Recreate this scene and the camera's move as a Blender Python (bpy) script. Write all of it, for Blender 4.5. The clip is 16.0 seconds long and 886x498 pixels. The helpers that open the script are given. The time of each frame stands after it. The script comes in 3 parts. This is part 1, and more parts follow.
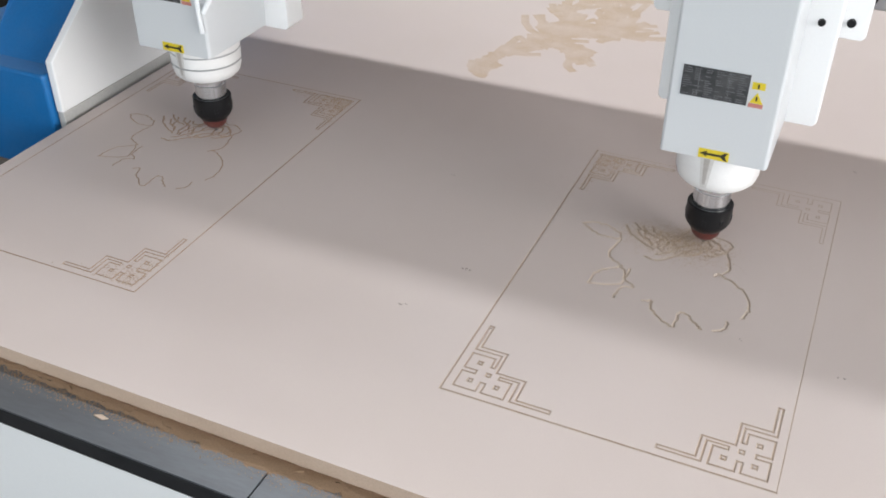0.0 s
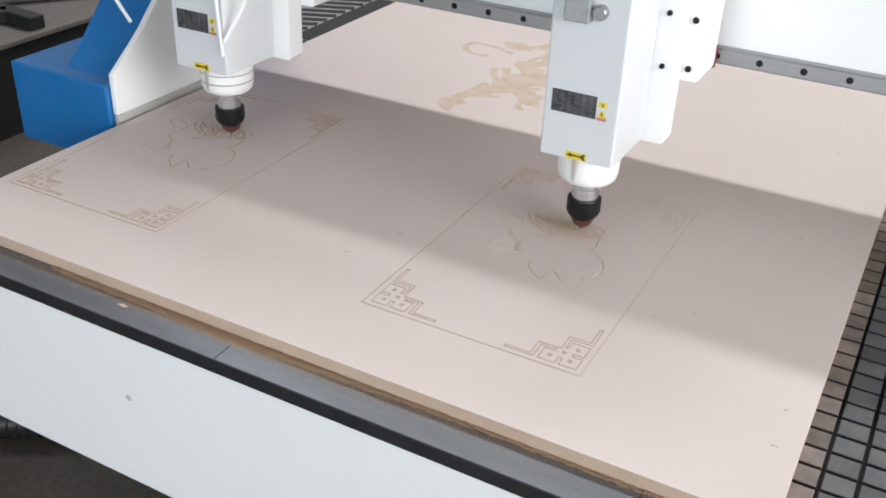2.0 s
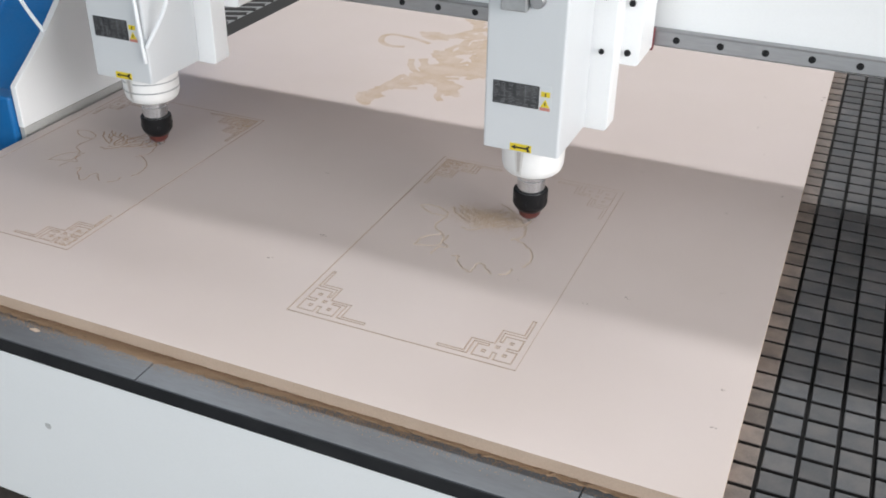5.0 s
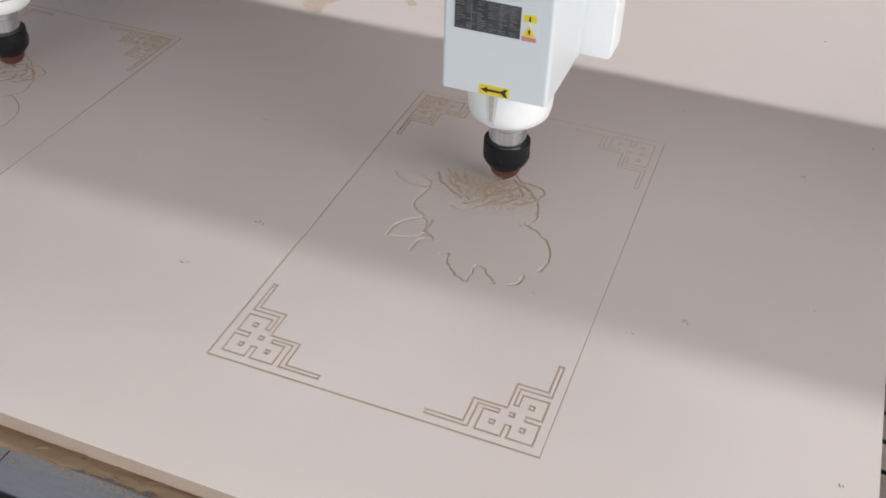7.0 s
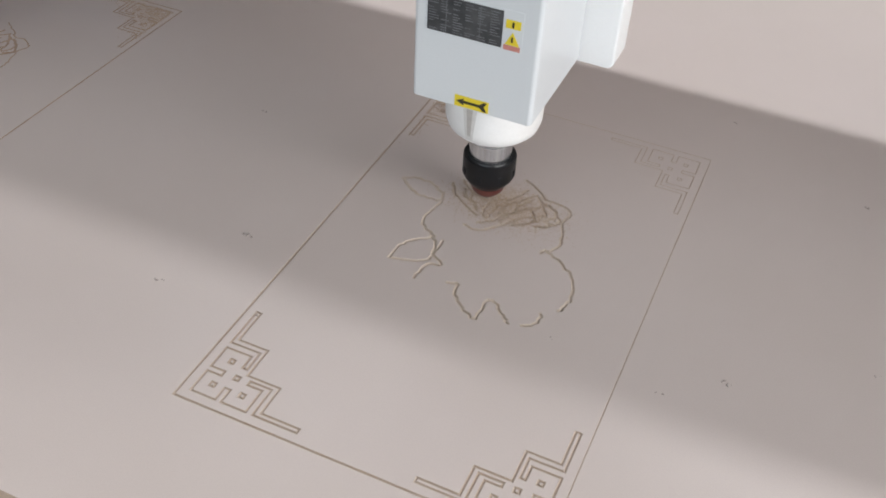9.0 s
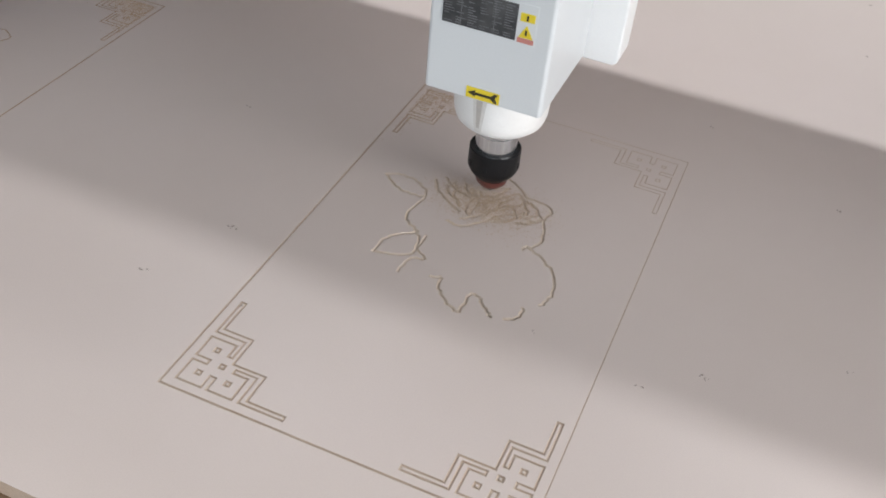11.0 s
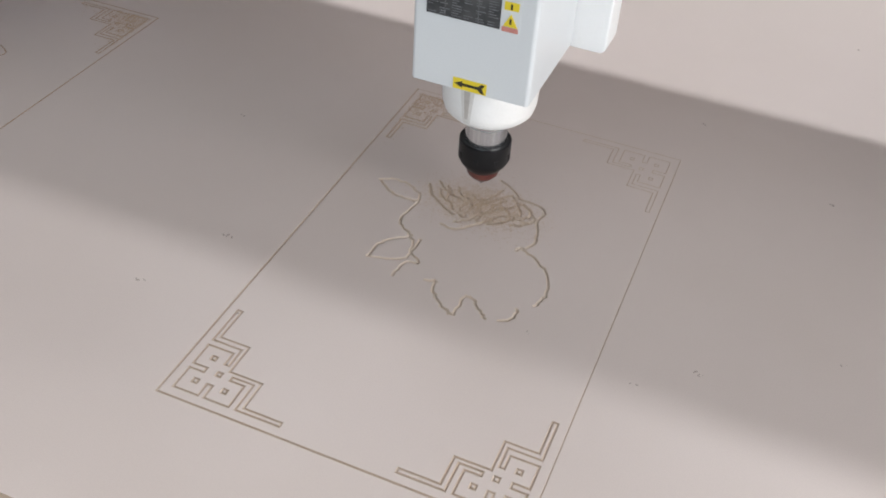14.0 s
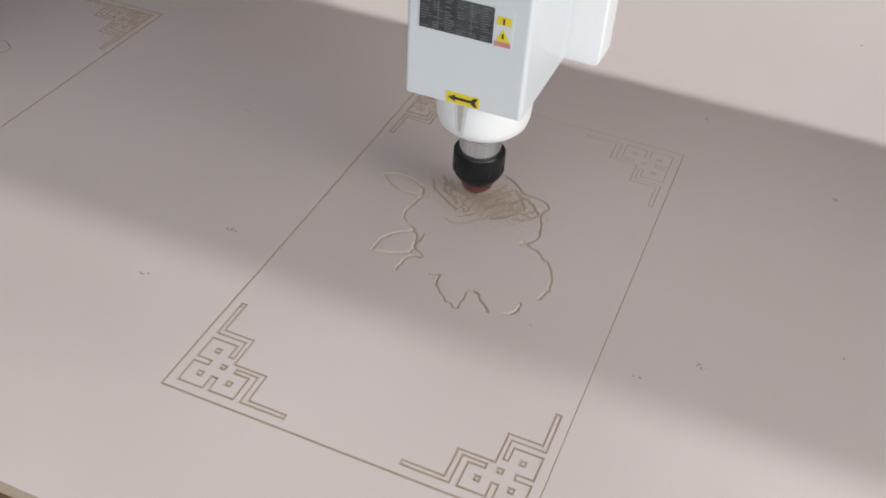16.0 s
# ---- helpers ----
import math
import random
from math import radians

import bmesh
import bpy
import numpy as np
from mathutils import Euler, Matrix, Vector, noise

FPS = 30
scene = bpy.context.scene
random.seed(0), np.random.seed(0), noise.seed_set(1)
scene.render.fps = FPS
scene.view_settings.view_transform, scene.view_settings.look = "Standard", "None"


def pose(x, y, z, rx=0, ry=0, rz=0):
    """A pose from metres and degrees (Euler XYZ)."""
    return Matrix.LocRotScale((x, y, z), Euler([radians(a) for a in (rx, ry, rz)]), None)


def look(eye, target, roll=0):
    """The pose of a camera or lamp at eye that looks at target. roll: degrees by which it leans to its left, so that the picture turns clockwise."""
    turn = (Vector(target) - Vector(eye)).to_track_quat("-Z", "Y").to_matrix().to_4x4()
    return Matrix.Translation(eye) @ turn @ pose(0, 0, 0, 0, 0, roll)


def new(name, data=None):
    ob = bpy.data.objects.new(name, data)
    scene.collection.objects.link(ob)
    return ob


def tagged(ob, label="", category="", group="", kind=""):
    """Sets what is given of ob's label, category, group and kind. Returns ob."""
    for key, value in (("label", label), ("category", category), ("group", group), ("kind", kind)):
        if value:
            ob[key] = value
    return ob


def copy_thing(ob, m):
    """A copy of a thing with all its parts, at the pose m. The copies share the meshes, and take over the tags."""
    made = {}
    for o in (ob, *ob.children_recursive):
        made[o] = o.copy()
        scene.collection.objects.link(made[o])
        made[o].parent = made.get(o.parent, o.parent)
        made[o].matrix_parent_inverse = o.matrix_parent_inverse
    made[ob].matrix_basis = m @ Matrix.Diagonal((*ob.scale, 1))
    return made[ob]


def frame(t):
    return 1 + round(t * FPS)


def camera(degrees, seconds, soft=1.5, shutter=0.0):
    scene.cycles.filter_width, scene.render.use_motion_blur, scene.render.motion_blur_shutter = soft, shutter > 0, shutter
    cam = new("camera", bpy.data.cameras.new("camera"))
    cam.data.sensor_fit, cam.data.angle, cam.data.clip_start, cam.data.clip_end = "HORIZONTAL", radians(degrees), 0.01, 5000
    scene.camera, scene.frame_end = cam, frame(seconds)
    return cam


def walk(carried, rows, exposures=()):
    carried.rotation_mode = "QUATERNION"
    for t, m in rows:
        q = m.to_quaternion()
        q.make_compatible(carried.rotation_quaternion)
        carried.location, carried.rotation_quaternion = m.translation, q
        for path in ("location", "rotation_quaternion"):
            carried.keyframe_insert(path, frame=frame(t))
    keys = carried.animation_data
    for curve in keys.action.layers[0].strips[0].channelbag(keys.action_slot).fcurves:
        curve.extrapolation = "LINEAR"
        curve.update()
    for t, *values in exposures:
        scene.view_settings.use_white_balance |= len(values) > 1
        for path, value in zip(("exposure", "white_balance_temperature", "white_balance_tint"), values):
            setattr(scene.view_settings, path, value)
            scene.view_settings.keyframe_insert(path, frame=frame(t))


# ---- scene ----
cam = camera(48.47, 16.0, soft=1.8)
PATH = [
    (0, (0.274, -0.610, 1.415), (-0.0610, 0.1420, 0.8474), 0.42),
    (0.5, (0.313, -0.753, 1.424), (0.0060, 0.0382, 0.8955), 3.06),
    (1, (0.440, -0.888, 1.482), (0.1198, -0.0944, 0.9652), 3.38),
    (1.5, (0.533, -0.916, 1.490), (0.1662, -0.1232, 0.9973), 3.77),
    (2, (0.580, -0.890, 1.491), (0.1785, -0.1216, 0.9924), 2.28),
    (2.5, (0.571, -0.886, 1.453), (0.1366, -0.1257, 0.9696), 2.85),
    (3, (0.543, -0.888, 1.485), (0.1579, -0.1156, 0.9790), 2.43),
    (3.5, (0.532, -0.889, 1.481), (0.1794, -0.0970, 0.9782), 2.62),
    (4, (0.530, -0.871, 1.488), (0.2035, -0.0759, 0.9734), 2.82),
    (4.5, (0.545, -0.867, 1.486), (0.2168, -0.0654, 0.9694), 2.24),
    (5, (0.574, -0.857, 1.484), (0.2352, -0.0618, 0.9773), 0.88),
    (7.5, (0.378, -0.381, 1.391), (0.1165, 0.3263, 0.7338), 1.62),
    (8, (0.419, -0.311, 1.383), (0.0890, 0.3525, 0.7118), 1.62),
    (8.5, (0.398, -0.321, 1.381), (0.0892, 0.3482, 0.7046), 1.93),
    (9, (0.364, -0.368, 1.384), (0.0798, 0.3260, 0.7218), 3.28),
    (11.5, (0.357, -0.390, 1.379), (0.1016, 0.3242, 0.7271), 5.79),
    (12, (0.362, -0.382, 1.379), (0.1030, 0.3276, 0.7241), 4.57),
    (12.5, (0.361, -0.383, 1.379), (0.1019, 0.3279, 0.7258), 4.39),
    (13, (0.365, -0.386, 1.380), (0.1095, 0.3263, 0.7263), 4.53),
    (13.5, (0.368, -0.388, 1.381), (0.1138, 0.3289, 0.7320), 4.39),
    (14, (0.369, -0.389, 1.385), (0.1058, 0.3238, 0.7338), 4.07),
    (14.5, (0.365, -0.392, 1.384), (0.1033, 0.3244, 0.7370), 4.65),
    (15, (0.368, -0.392, 1.383), (0.1032, 0.3232, 0.7366), 4.43),
    (15.5, (0.371, -0.393, 1.383), (0.1073, 0.3225, 0.7355), 4.35),
    (16, (0.371, -0.394, 1.382), (0.1051, 0.3171, 0.7315), 3.90),
]
walk(cam, [(t, look(eye, target, roll)) for t, eye, target, roll in PATH], [(0, -0.1), (1.5, 0.0), (3.0, -0.05), (5.0, -0.15), (7.5, -0.29), (9.0, -0.33), (11.5, -0.29), (16.0, -0.30)])

# ---------------------------------------------------------------- light
world = bpy.data.worlds.new("daylight")
scene.world = world
world.use_nodes = True
sky = world.node_tree.nodes.new("ShaderNodeTexSky")
sky.sky_type, sky.sun_disc = "NISHITA", False
sky.sun_elevation, sky.sun_rotation = radians(50), radians(10)
world.node_tree.links.new(sky.outputs[0], world.node_tree.nodes["Background"].inputs[0])
world.node_tree.nodes["Background"].inputs[1].default_value = 0.08


def window_light(name, x, y, z, rx, ry, rz, wide, high, watts, colour):
    lamp = bpy.data.lights.new(name, "AREA")
    lamp.shape, lamp.size, lamp.size_y, lamp.energy, lamp.color = "RECTANGLE", wide, high, watts, colour
    ob = new(name, lamp)
    ob.matrix_world = pose(x, y, z, rx, ry, rz)
    return ob


SKYLIGHT_Y, CEILING = 3.72, 5.4
window_light("skylight_lamp", -0.5, SKYLIGHT_Y, CEILING + 0.05, 0, 0, 0, 8.0, 0.40, 410, (0.95, 0.965, 0.975))
window_light("side_window_lamp", 4.66, -0.8, 2.3, 0, 90, 0, 2.0, 5.0, 372, (0.995, 0.975, 0.955))
window_light("front_door_lamp", 0.2, -5.06, 2.1, 90, 0, 0, 4.6, 3.6, 166, (0.87, 0.95, 1.0))


# ---------------------------------------------------------------- materials
def material(name, colour, rough=0.5, metal=0.0, grain=(300, 0.06), blotch=(6, 0.06), bump=0.0, bump_scale=600, tint=None, spread=0.0, stretch=(1, 1, 1), fixed=False):
    """A procedural surface: fine grain and large blotches on the base colour, uneven gloss, fine relief."""
    m = bpy.data.materials.new(name)
    m.use_nodes = True
    n, link = m.node_tree.nodes, m.node_tree.links
    surface = n["Principled BSDF"]
    surface.inputs["Metallic"].default_value = metal
    place = n.new("ShaderNodeTexCoord")
    scale = n.new("ShaderNodeVectorMath")
    scale.operation = "MULTIPLY"
    scale.inputs[1].default_value = stretch
    if fixed:
        link.new(n.new("ShaderNodeNewGeometry").outputs["Position"], scale.inputs[0])
    else:
        link.new(place.outputs["Object"], scale.inputs[0])
    last = None
    base = n.new("ShaderNodeRGB")
    base.outputs[0].default_value = (*colour, 1)
    last = base.outputs[0]
    for size, amount, other in ((grain[0], grain[1], (0, 0, 0)), (blotch[0], blotch[1], tint or (0, 0, 0))):
        tex = n.new("ShaderNodeTexNoise")
        tex.inputs["Scale"].default_value, tex.inputs["Detail"].default_value = size, 5
        link.new(scale.outputs[0], tex.inputs["Vector"])
        ramp = n.new("ShaderNodeMapRange")
        ramp.inputs[1].default_value, ramp.inputs[2].default_value = 0.38, 0.72
        ramp.inputs[3].default_value, ramp.inputs[4].default_value = 0.0, amount
        link.new(tex.outputs[0], ramp.inputs[0])
        mix = n.new("ShaderNodeMix")
        mix.data_type = "RGBA"
        link.new(ramp.outputs[0], mix.inputs[0])
        link.new(last, mix.inputs[6])
        mix.inputs[7].default_value = (*other, 1)
        last = mix.outputs[2]
        blot = tex
    if spread:
        info = n.new("ShaderNodeObjectInfo")
        span = n.new("ShaderNodeMapRange")
        span.inputs[3].default_value, span.inputs[4].default_value = 1 - spread, 1 + spread
        link.new(info.outputs["Random"], span.inputs[0])
        vary = n.new("ShaderNodeHueSaturation")
        link.new(span.outputs[0], vary.inputs["Value"])
        link.new(last, vary.inputs["Color"])
        last = vary.outputs[0]
    link.new(last, surface.inputs["Base Color"])
    gloss = n.new("ShaderNodeMapRange")
    gloss.inputs[3].default_value, gloss.inputs[4].default_value = max(0.02, rough - 0.08), min(1, rough + 0.08)
    link.new(blot.outputs[0], gloss.inputs[0])
    link.new(gloss.outputs[0], surface.inputs["Roughness"])
    if bump:
        fine = n.new("ShaderNodeTexNoise")
        fine.inputs["Scale"].default_value, fine.inputs["Detail"].default_value = bump_scale, 4
        link.new(scale.outputs[0], fine.inputs["Vector"])
        relief = n.new("ShaderNodeBump")
        relief.inputs["Strength"].default_value, relief.inputs["Distance"].default_value = bump, 0.001
        link.new(fine.outputs[0], relief.inputs["Height"])
        link.new(relief.outputs[0], surface.inputs["Normal"])
    return m


MDF = material("mdf_face", (0.582, 0.506, 0.482), 0.55, grain=(900, 0.05), blotch=(5, 0.10), tint=(0.40, 0.33, 0.27), bump=0.06, bump_scale=1500)
MDF_CUT = material("mdf_cut", (0.53, 0.435, 0.365), 0.9, grain=(1200, 0.2), blotch=(22, 0.45), tint=(0.45, 0.33, 0.24), bump=0.4, bump_scale=2500)
MDF_PALE = material("mdf_fresh_cut", (0.60, 0.505, 0.43), 0.9, grain=(1200, 0.15), blotch=(45, 0.45), tint=(0.50, 0.40, 0.32), bump=0.4, bump_scale=2500)
MDF_BROWN = material("mdf_deep_cut", (0.43, 0.31, 0.23), 0.9, grain=(1200, 0.2), blotch=(30, 0.5), tint=(0.52, 0.40, 0.32), bump=0.4, bump_scale=2500)
MDF_SHAVED = material("mdf_shaved", (0.60, 0.50, 0.415), 0.9, grain=(1200, 0.2), blotch=(40, 0.5), tint=(0.55, 0.46, 0.40), bump=0.5, bump_scale=2500)
SMUDGE = material("dull_smudge", (0.36, 0.31, 0.285), 0.9, grain=(1200, 0.2), blotch=(200, 0.5), tint=(0.48, 0.41, 0.38))
MDF_DUSTED = material("fine_dust", (0.47, 0.35, 0.255), 0.95, grain=(1200, 0.2), blotch=(60, 0.5), tint=(0.56, 0.46, 0.39))
PALE_DUST = material("pale_tan_dust", (0.49, 0.375, 0.275), 0.95, grain=(1200, 0.1), blotch=(60, 0.5), tint=(0.55, 0.46, 0.38))
MDF_EDGE = material("mdf_edge", (0.55, 0.42, 0.33), 0.85, grain=(700, 0.12), blotch=(14, 0.2), tint=(0.25, 0.15, 0.08), bump=0.3, bump_scale=1500)
MDF_POCKET = material("mdf_pocket", (0.515, 0.40, 0.305), 0.9, grain=(700, 0.15), blotch=(26, 0.8), tint=(0.575, 0.485, 0.43), bump=0.3, bump_scale=1500)
DUST = material("sawdust", (0.31, 0.205, 0.13), 0.95, grain=(900, 0.25), blotch=(60, 0.3), tint=(0.25, 0.16, 0.09), bump=0.6, bump_scale=1800)
HOUSING = material("pale_grey_paint", (0.63, 0.655, 0.68), 0.34, grain=(500, 0.02), blotch=(8, 0.06), tint=(0.5, 0.5, 0.5), bump=0.05, bump_scale=900)
WHITE = material("white_paint", (0.86, 0.87, 0.88), 0.32, grain=(500, 0.02), blotch=(8, 0.05), tint=(0.6, 0.6, 0.58), bump=0.05, bump_scale=900)
PLASTIC = material("white_casting", (0.83, 0.83, 0.83), 0.38, grain=(400, 0.03), blotch=(22, 0.2), tint=(0.52, 0.48, 0.44), bump=0.06, bump_scale=700)
BLUE = material("blue_paint", (0.008, 0.15, 0.42), 0.38, grain=(260, 0.08), blotch=(30, 0.12), tint=(0.10, 0.20, 0.36), bump=0.12, bump_scale=500)
STEEL = material("rail_steel", (0.40, 0.40, 0.41), 0.42, 0.85, grain=(500, 0.1), blotch=(20, 0.15), stretch=(0.1, 1, 1))
# upright streaks in the base colour stand in for reflections on the steel
CHROME = material("steel_reflection_streaks", (0.86, 0.88, 0.91), 0.2, 0.95, grain=(220, 0.3), blotch=(70, 0.5), tint=(0.2, 0.21, 0.23), stretch=(1, 1, 0.02))
ALU = material("aluminium_plate", (0.135, 0.148, 0.168), 0.45, 0.2, grain=(300, 0.15), blotch=(11, 0.85), tint=(0.045, 0.045, 0.048), bump=0.08, stretch=(0.2, 1, 1))
BLACK = material("black_steel", (0.011, 0.012, 0.015), 0.5, 0.0, grain=(300, 0.2), blotch=(20, 0.2), tint=(0.06, 0.06, 0.06), bump=0.08)
BLACK_OXIDE = material("black_oxide", (0.008, 0.008, 0.0095), 0.42, 0.0, grain=(400, 0.2), blotch=(50, 0.2), tint=(0.02, 0.02, 0.02))
BLACK_OXIDE.node_tree.nodes["Principled BSDF"].inputs["Specular IOR Level"].default_value = 0.25
RED = material("red_collet", (0.105, 0.028, 0.025), 0.45, grain=(500, 0.15), blotch=(80, 0.25), tint=(0.25, 0.10, 0.07))
SEAL = material("red_seal", (0.22, 0.03, 0.035), 0.5, grain=(300, 0.2))
TILE = material("vacuum_tile", (0.052, 0.055, 0.061), 0.55, grain=(500, 0.25), blotch=(38, 0.5), tint=(0.125, 0.112, 0.108), bump=0.15, bump_scale=900, spread=0.25, fixed=True)
TILE_DUSTY = material("dusty_tile", (0.125, 0.105, 0.095), 0.7, grain=(500, 0.3), blotch=(45, 0.5), tint=(0.26, 0.21, 0.18), bump=0.2, bump_scale=900, spread=0.3, fixed=True)
# near-black for black parts and for shade painted into gaps and recesses
BLACK_AND_SHADE = material("black_and_shade", (0.007, 0.007, 0.0075), 0.7, grain=(300, 0.3), blotch=(20, 0.3), tint=(0.025, 0.02, 0.018))
PLATE = material("rating_plate", (0.03, 0.032, 0.036), 0.4, grain=(300, 0.15), blotch=(60, 0.3), tint=(0.18, 0.18, 0.18))
SILVER = material("plate_print", (0.17, 0.175, 0.19), 0.45, grain=(300, 0.4), blotch=(120, 0.4))
SMEAR_PALE = material("pale_smear", (0.66, 0.645, 0.63), 0.5, grain=(300, 0.1), blotch=(120, 0.4), tint=(0.74, 0.73, 0.72))
SMEAR = material("grease_smear", (0.46, 0.43, 0.405), 0.5, grain=(300, 0.2), blotch=(150, 0.5), tint=(0.6, 0.58, 0.56))
YELLOW = material("yellow_sticker", (0.74, 0.58, 0.03), 0.4, grain=(200, 0.06))
INK = material("black_print", (0.03, 0.025, 0.01), 0.5, grain=(200, 0.1))
PINK = material("red_print", (0.55, 0.22, 0.19), 0.5, grain=(200, 0.1))
SCUFF = material("grey_scuff", (0.5, 0.5, 0.5), 0.6, grain=(300, 0.2), blotch=(200, 0.5), tint=(0.7, 0.7, 0.7))
STRIP = material("light_grey_paint", (0.50, 0.50, 0.49), 0.4, grain=(300, 0.1), blotch=(15, 0.25), tint=(0.3, 0.29, 0.27))
PALE = material("pale_label", (0.60, 0.60, 0.59), 0.4, grain=(300, 0.1), blotch=(60, 0.2))
GREY = material("grey_metal", (0.42, 0.43, 0.44), 0.4, 0.5, grain=(200, 0.1), blotch=(40, 0.2))
TUBE = material("white_tube", (0.82, 0.85, 0.88), 0.3, grain=(200, 0.02))
DUSTY = material("dusty_sheet", (0.14, 0.127, 0.118), 0.7, grain=(60, 0.3), blotch=(4, 0.4), tint=(0.10, 0.085, 0.075), bump=0.2, bump_scale=200)
RUBBER = material("black_rubber", (0.014, 0.015, 0.017), 0.35, grain=(200, 0.2), blotch=(25, 0.3), tint=(0.05, 0.05, 0.05))
CAN = material("red_enamel", (0.42, 0.015, 0.03), 0.35, grain=(200, 0.1))
FLOOR = material("concrete_floor", (0.080, 0.069, 0.060), 0.75, grain=(60, 0.4), blotch=(2.5, 0.5), tint=(0.03, 0.025, 0.02), bump=0.5, bump_scale=90)
WALL = material("plaster_wall", (0.48, 0.47, 0.45), 0.85, grain=(40, 0.06), blotch=(1.2, 0.15), bump=0.1, bump_scale=60)


# ---------------------------------------------------------------- mesh tools
def part(name, bm, mat, parent=None, label="", smooth=False):
    """Links a bmesh as one mesh object under a thing or a part."""
    me = bpy.data.meshes.new(name)
    bmesh.ops.recalc_face_normals(bm, faces=bm.faces)
    bm.to_mesh(me)
    bm.free()
    for m in (mat if isinstance(mat, (list, tuple)) else [mat]):
        me.materials.append(m)
    if smooth:
        for p in me.polygons:
            p.use_smooth = True
        me.set_sharp_from_angle(angle=radians(38))
    ob = new(name, me)
    ob.parent = parent
    if label:
        ob["label"] = label
    return ob


def thing(name, label, category, group="", kind="", at=(0, 0, 0)):
    ob = new(name)
    ob.location = at
    return tagged(ob, label, category, group, kind)


def box(x0, x1, y0, y1, z0, z1, bevel=0.0, bm=None, seg=2):
    own = bmesh.new()
    m = Matrix.Translation(((x0 + x1) / 2, (y0 + y1) / 2, (z0 + z1) / 2)) @ Matrix.Diagonal((x1 - x0, y1 - y0, z1 - z0, 1))
    bmesh.ops.create_cube(own, size=1, matrix=m)
    if bevel:
        bmesh.ops.bevel(own, geom=own.edges[:], offset=bevel, segments=seg, affect="EDGES", profile=0.5)
    return join(bm, own)


def join(bm, own):
    if bm is None:
        return own
    me = bpy.data.meshes.new("t")
    own.to_mesh(me)
    own.free()
    bm.from_mesh(me)
    bpy.data.meshes.remove(me)
    return bm


def lathe(profile, seg=40, bm=None, m=None):
    """Turns a profile of (radius, height) about z."""
    own = bmesh.new()
    rings = []
    for r, z in profile:
        if r < 1e-6:
            rings.append([own.verts.new((0, 0, z))])
        else:
            rings.append([own.verts.new((r * math.cos(2 * math.pi * i / seg), r * math.sin(2 * math.pi * i / seg), z)) for i in range(seg)])
    for a, b in zip(rings, rings[1:]):
        for i in range(seg):
            j = (i + 1) % seg
            loop = [a[i % len(a)], a[j % len(a)], b[j % len(b)], b[i % len(b)]]
            loop = list(dict.fromkeys(loop))
            if len(loop) > 2:
                own.faces.new(loop)
    if m is not None:
        own.transform(m)
    return join(bm, own)


def prism(outline, axis, lo, hi, bevel=0.0, bm=None):
    """A plate: an outline in the two other axes, thick from lo to hi along the axis."""
    own = bmesh.new()

    def at(a, b, c):
        return {"x": (c, a, b), "y": (a, c, b), "z": (a, b, c)}[axis]
    low = [own.verts.new(at(a, b, lo)) for a, b in outline]
    top = [own.verts.new(at(a, b, hi)) for a, b in outline]
    n = len(outline)
    own.faces.new(low)
    own.faces.new(top[::-1])
    for i in range(n):
        own.faces.new((low[i], low[(i + 1) % n], top[(i + 1) % n], top[i]))
    if bevel:
        bmesh.ops.bevel(own, geom=own.edges[:], offset=bevel, segments=2, affect="EDGES", profile=0.5)
    return join(bm, own)


def smooth_line(points, steps=5, closed=False):
    """A Catmull-Rom line through points."""
    p = [Vector(q) for q in points]
    n, out = len(p), []
    for i in range(n if closed else n - 1):
        a, b, c, d = (p[(i + k) % n] if closed else p[min(max(i + k, 0), n - 1)] for k in (-1, 0, 1, 2))
        for s in range(steps):
            t = s / steps
            out.append(0.5 * (2 * b + (c - a) * t + (2 * a - 5 * b + 4 * c - d) * t * t + (3 * b - a - 3 * c + d) * t ** 3))
    if not closed:
        out.append(p[-1])
    return out


def tube(points, radius, seg=10, steps=8):
    line = smooth_line(points, steps)
    bm = bmesh.new()
    rings = []
    for i, p in enumerate(line):
        along = (line[min(i + 1, len(line) - 1)] - line[max(i - 1, 0)]).normalized()
        side = along.orthogonal().normalized() if not rings else (last - along * last.dot(along)).normalized()
        last = side
        up = along.cross(side)
        rings.append([bm.verts.new(p + radius * (math.cos(2 * math.pi * k / seg) * side + math.sin(2 * math.pi * k / seg) * up)) for k in range(seg)])
    for a, b in zip(rings, rings[1:]):
        for k in range(seg):
            bm.faces.new((a[k], a[(k + 1) % seg], b[(k + 1) % seg], b[k]))
    bm.faces.new(rings[0])
    bm.faces.new(rings[-1][::-1])
    return bm


def setting(name, bm, mat, label, category):
    return tagged(part(name, bm, mat), label, category, kind="structure")


# ---------------------------------------------------------------- the hall
TOP = 0.80            # upper face of the board
BED = TOP - 0.018     # upper face of the machine bed
setting("floor", box(-7.2, 4.8, -5.2, 9.2, -0.2, 0.0), FLOOR, "dark stained concrete workshop floor with dust", "floor")
setting("wall_west", box(-7.2, -7.0, -5.0, 9.0, 0, CEILING), WALL, "plain pale plaster hall wall", "wall")
setting("wall_north", box(-7.2, 4.8, 9.0, 9.2, 0, CEILING), WALL, "plain pale plaster hall wall", "wall")
bm = box(4.6, 4.8, -5.0, 9.0, 0, 1.3)
box(4.6, 4.8, -5.0, 9.0, 3.3, CEILING, bm=bm)
box(4.6, 4.8, -5.0, -3.3, 1.3, 3.3, bm=bm)
box(4.6, 4.8, 1.7, 9.0, 1.3, 3.3, bm=bm)
setting("wall_east", bm, WALL, "plain pale plaster hall wall with a wide window opening", "wall")
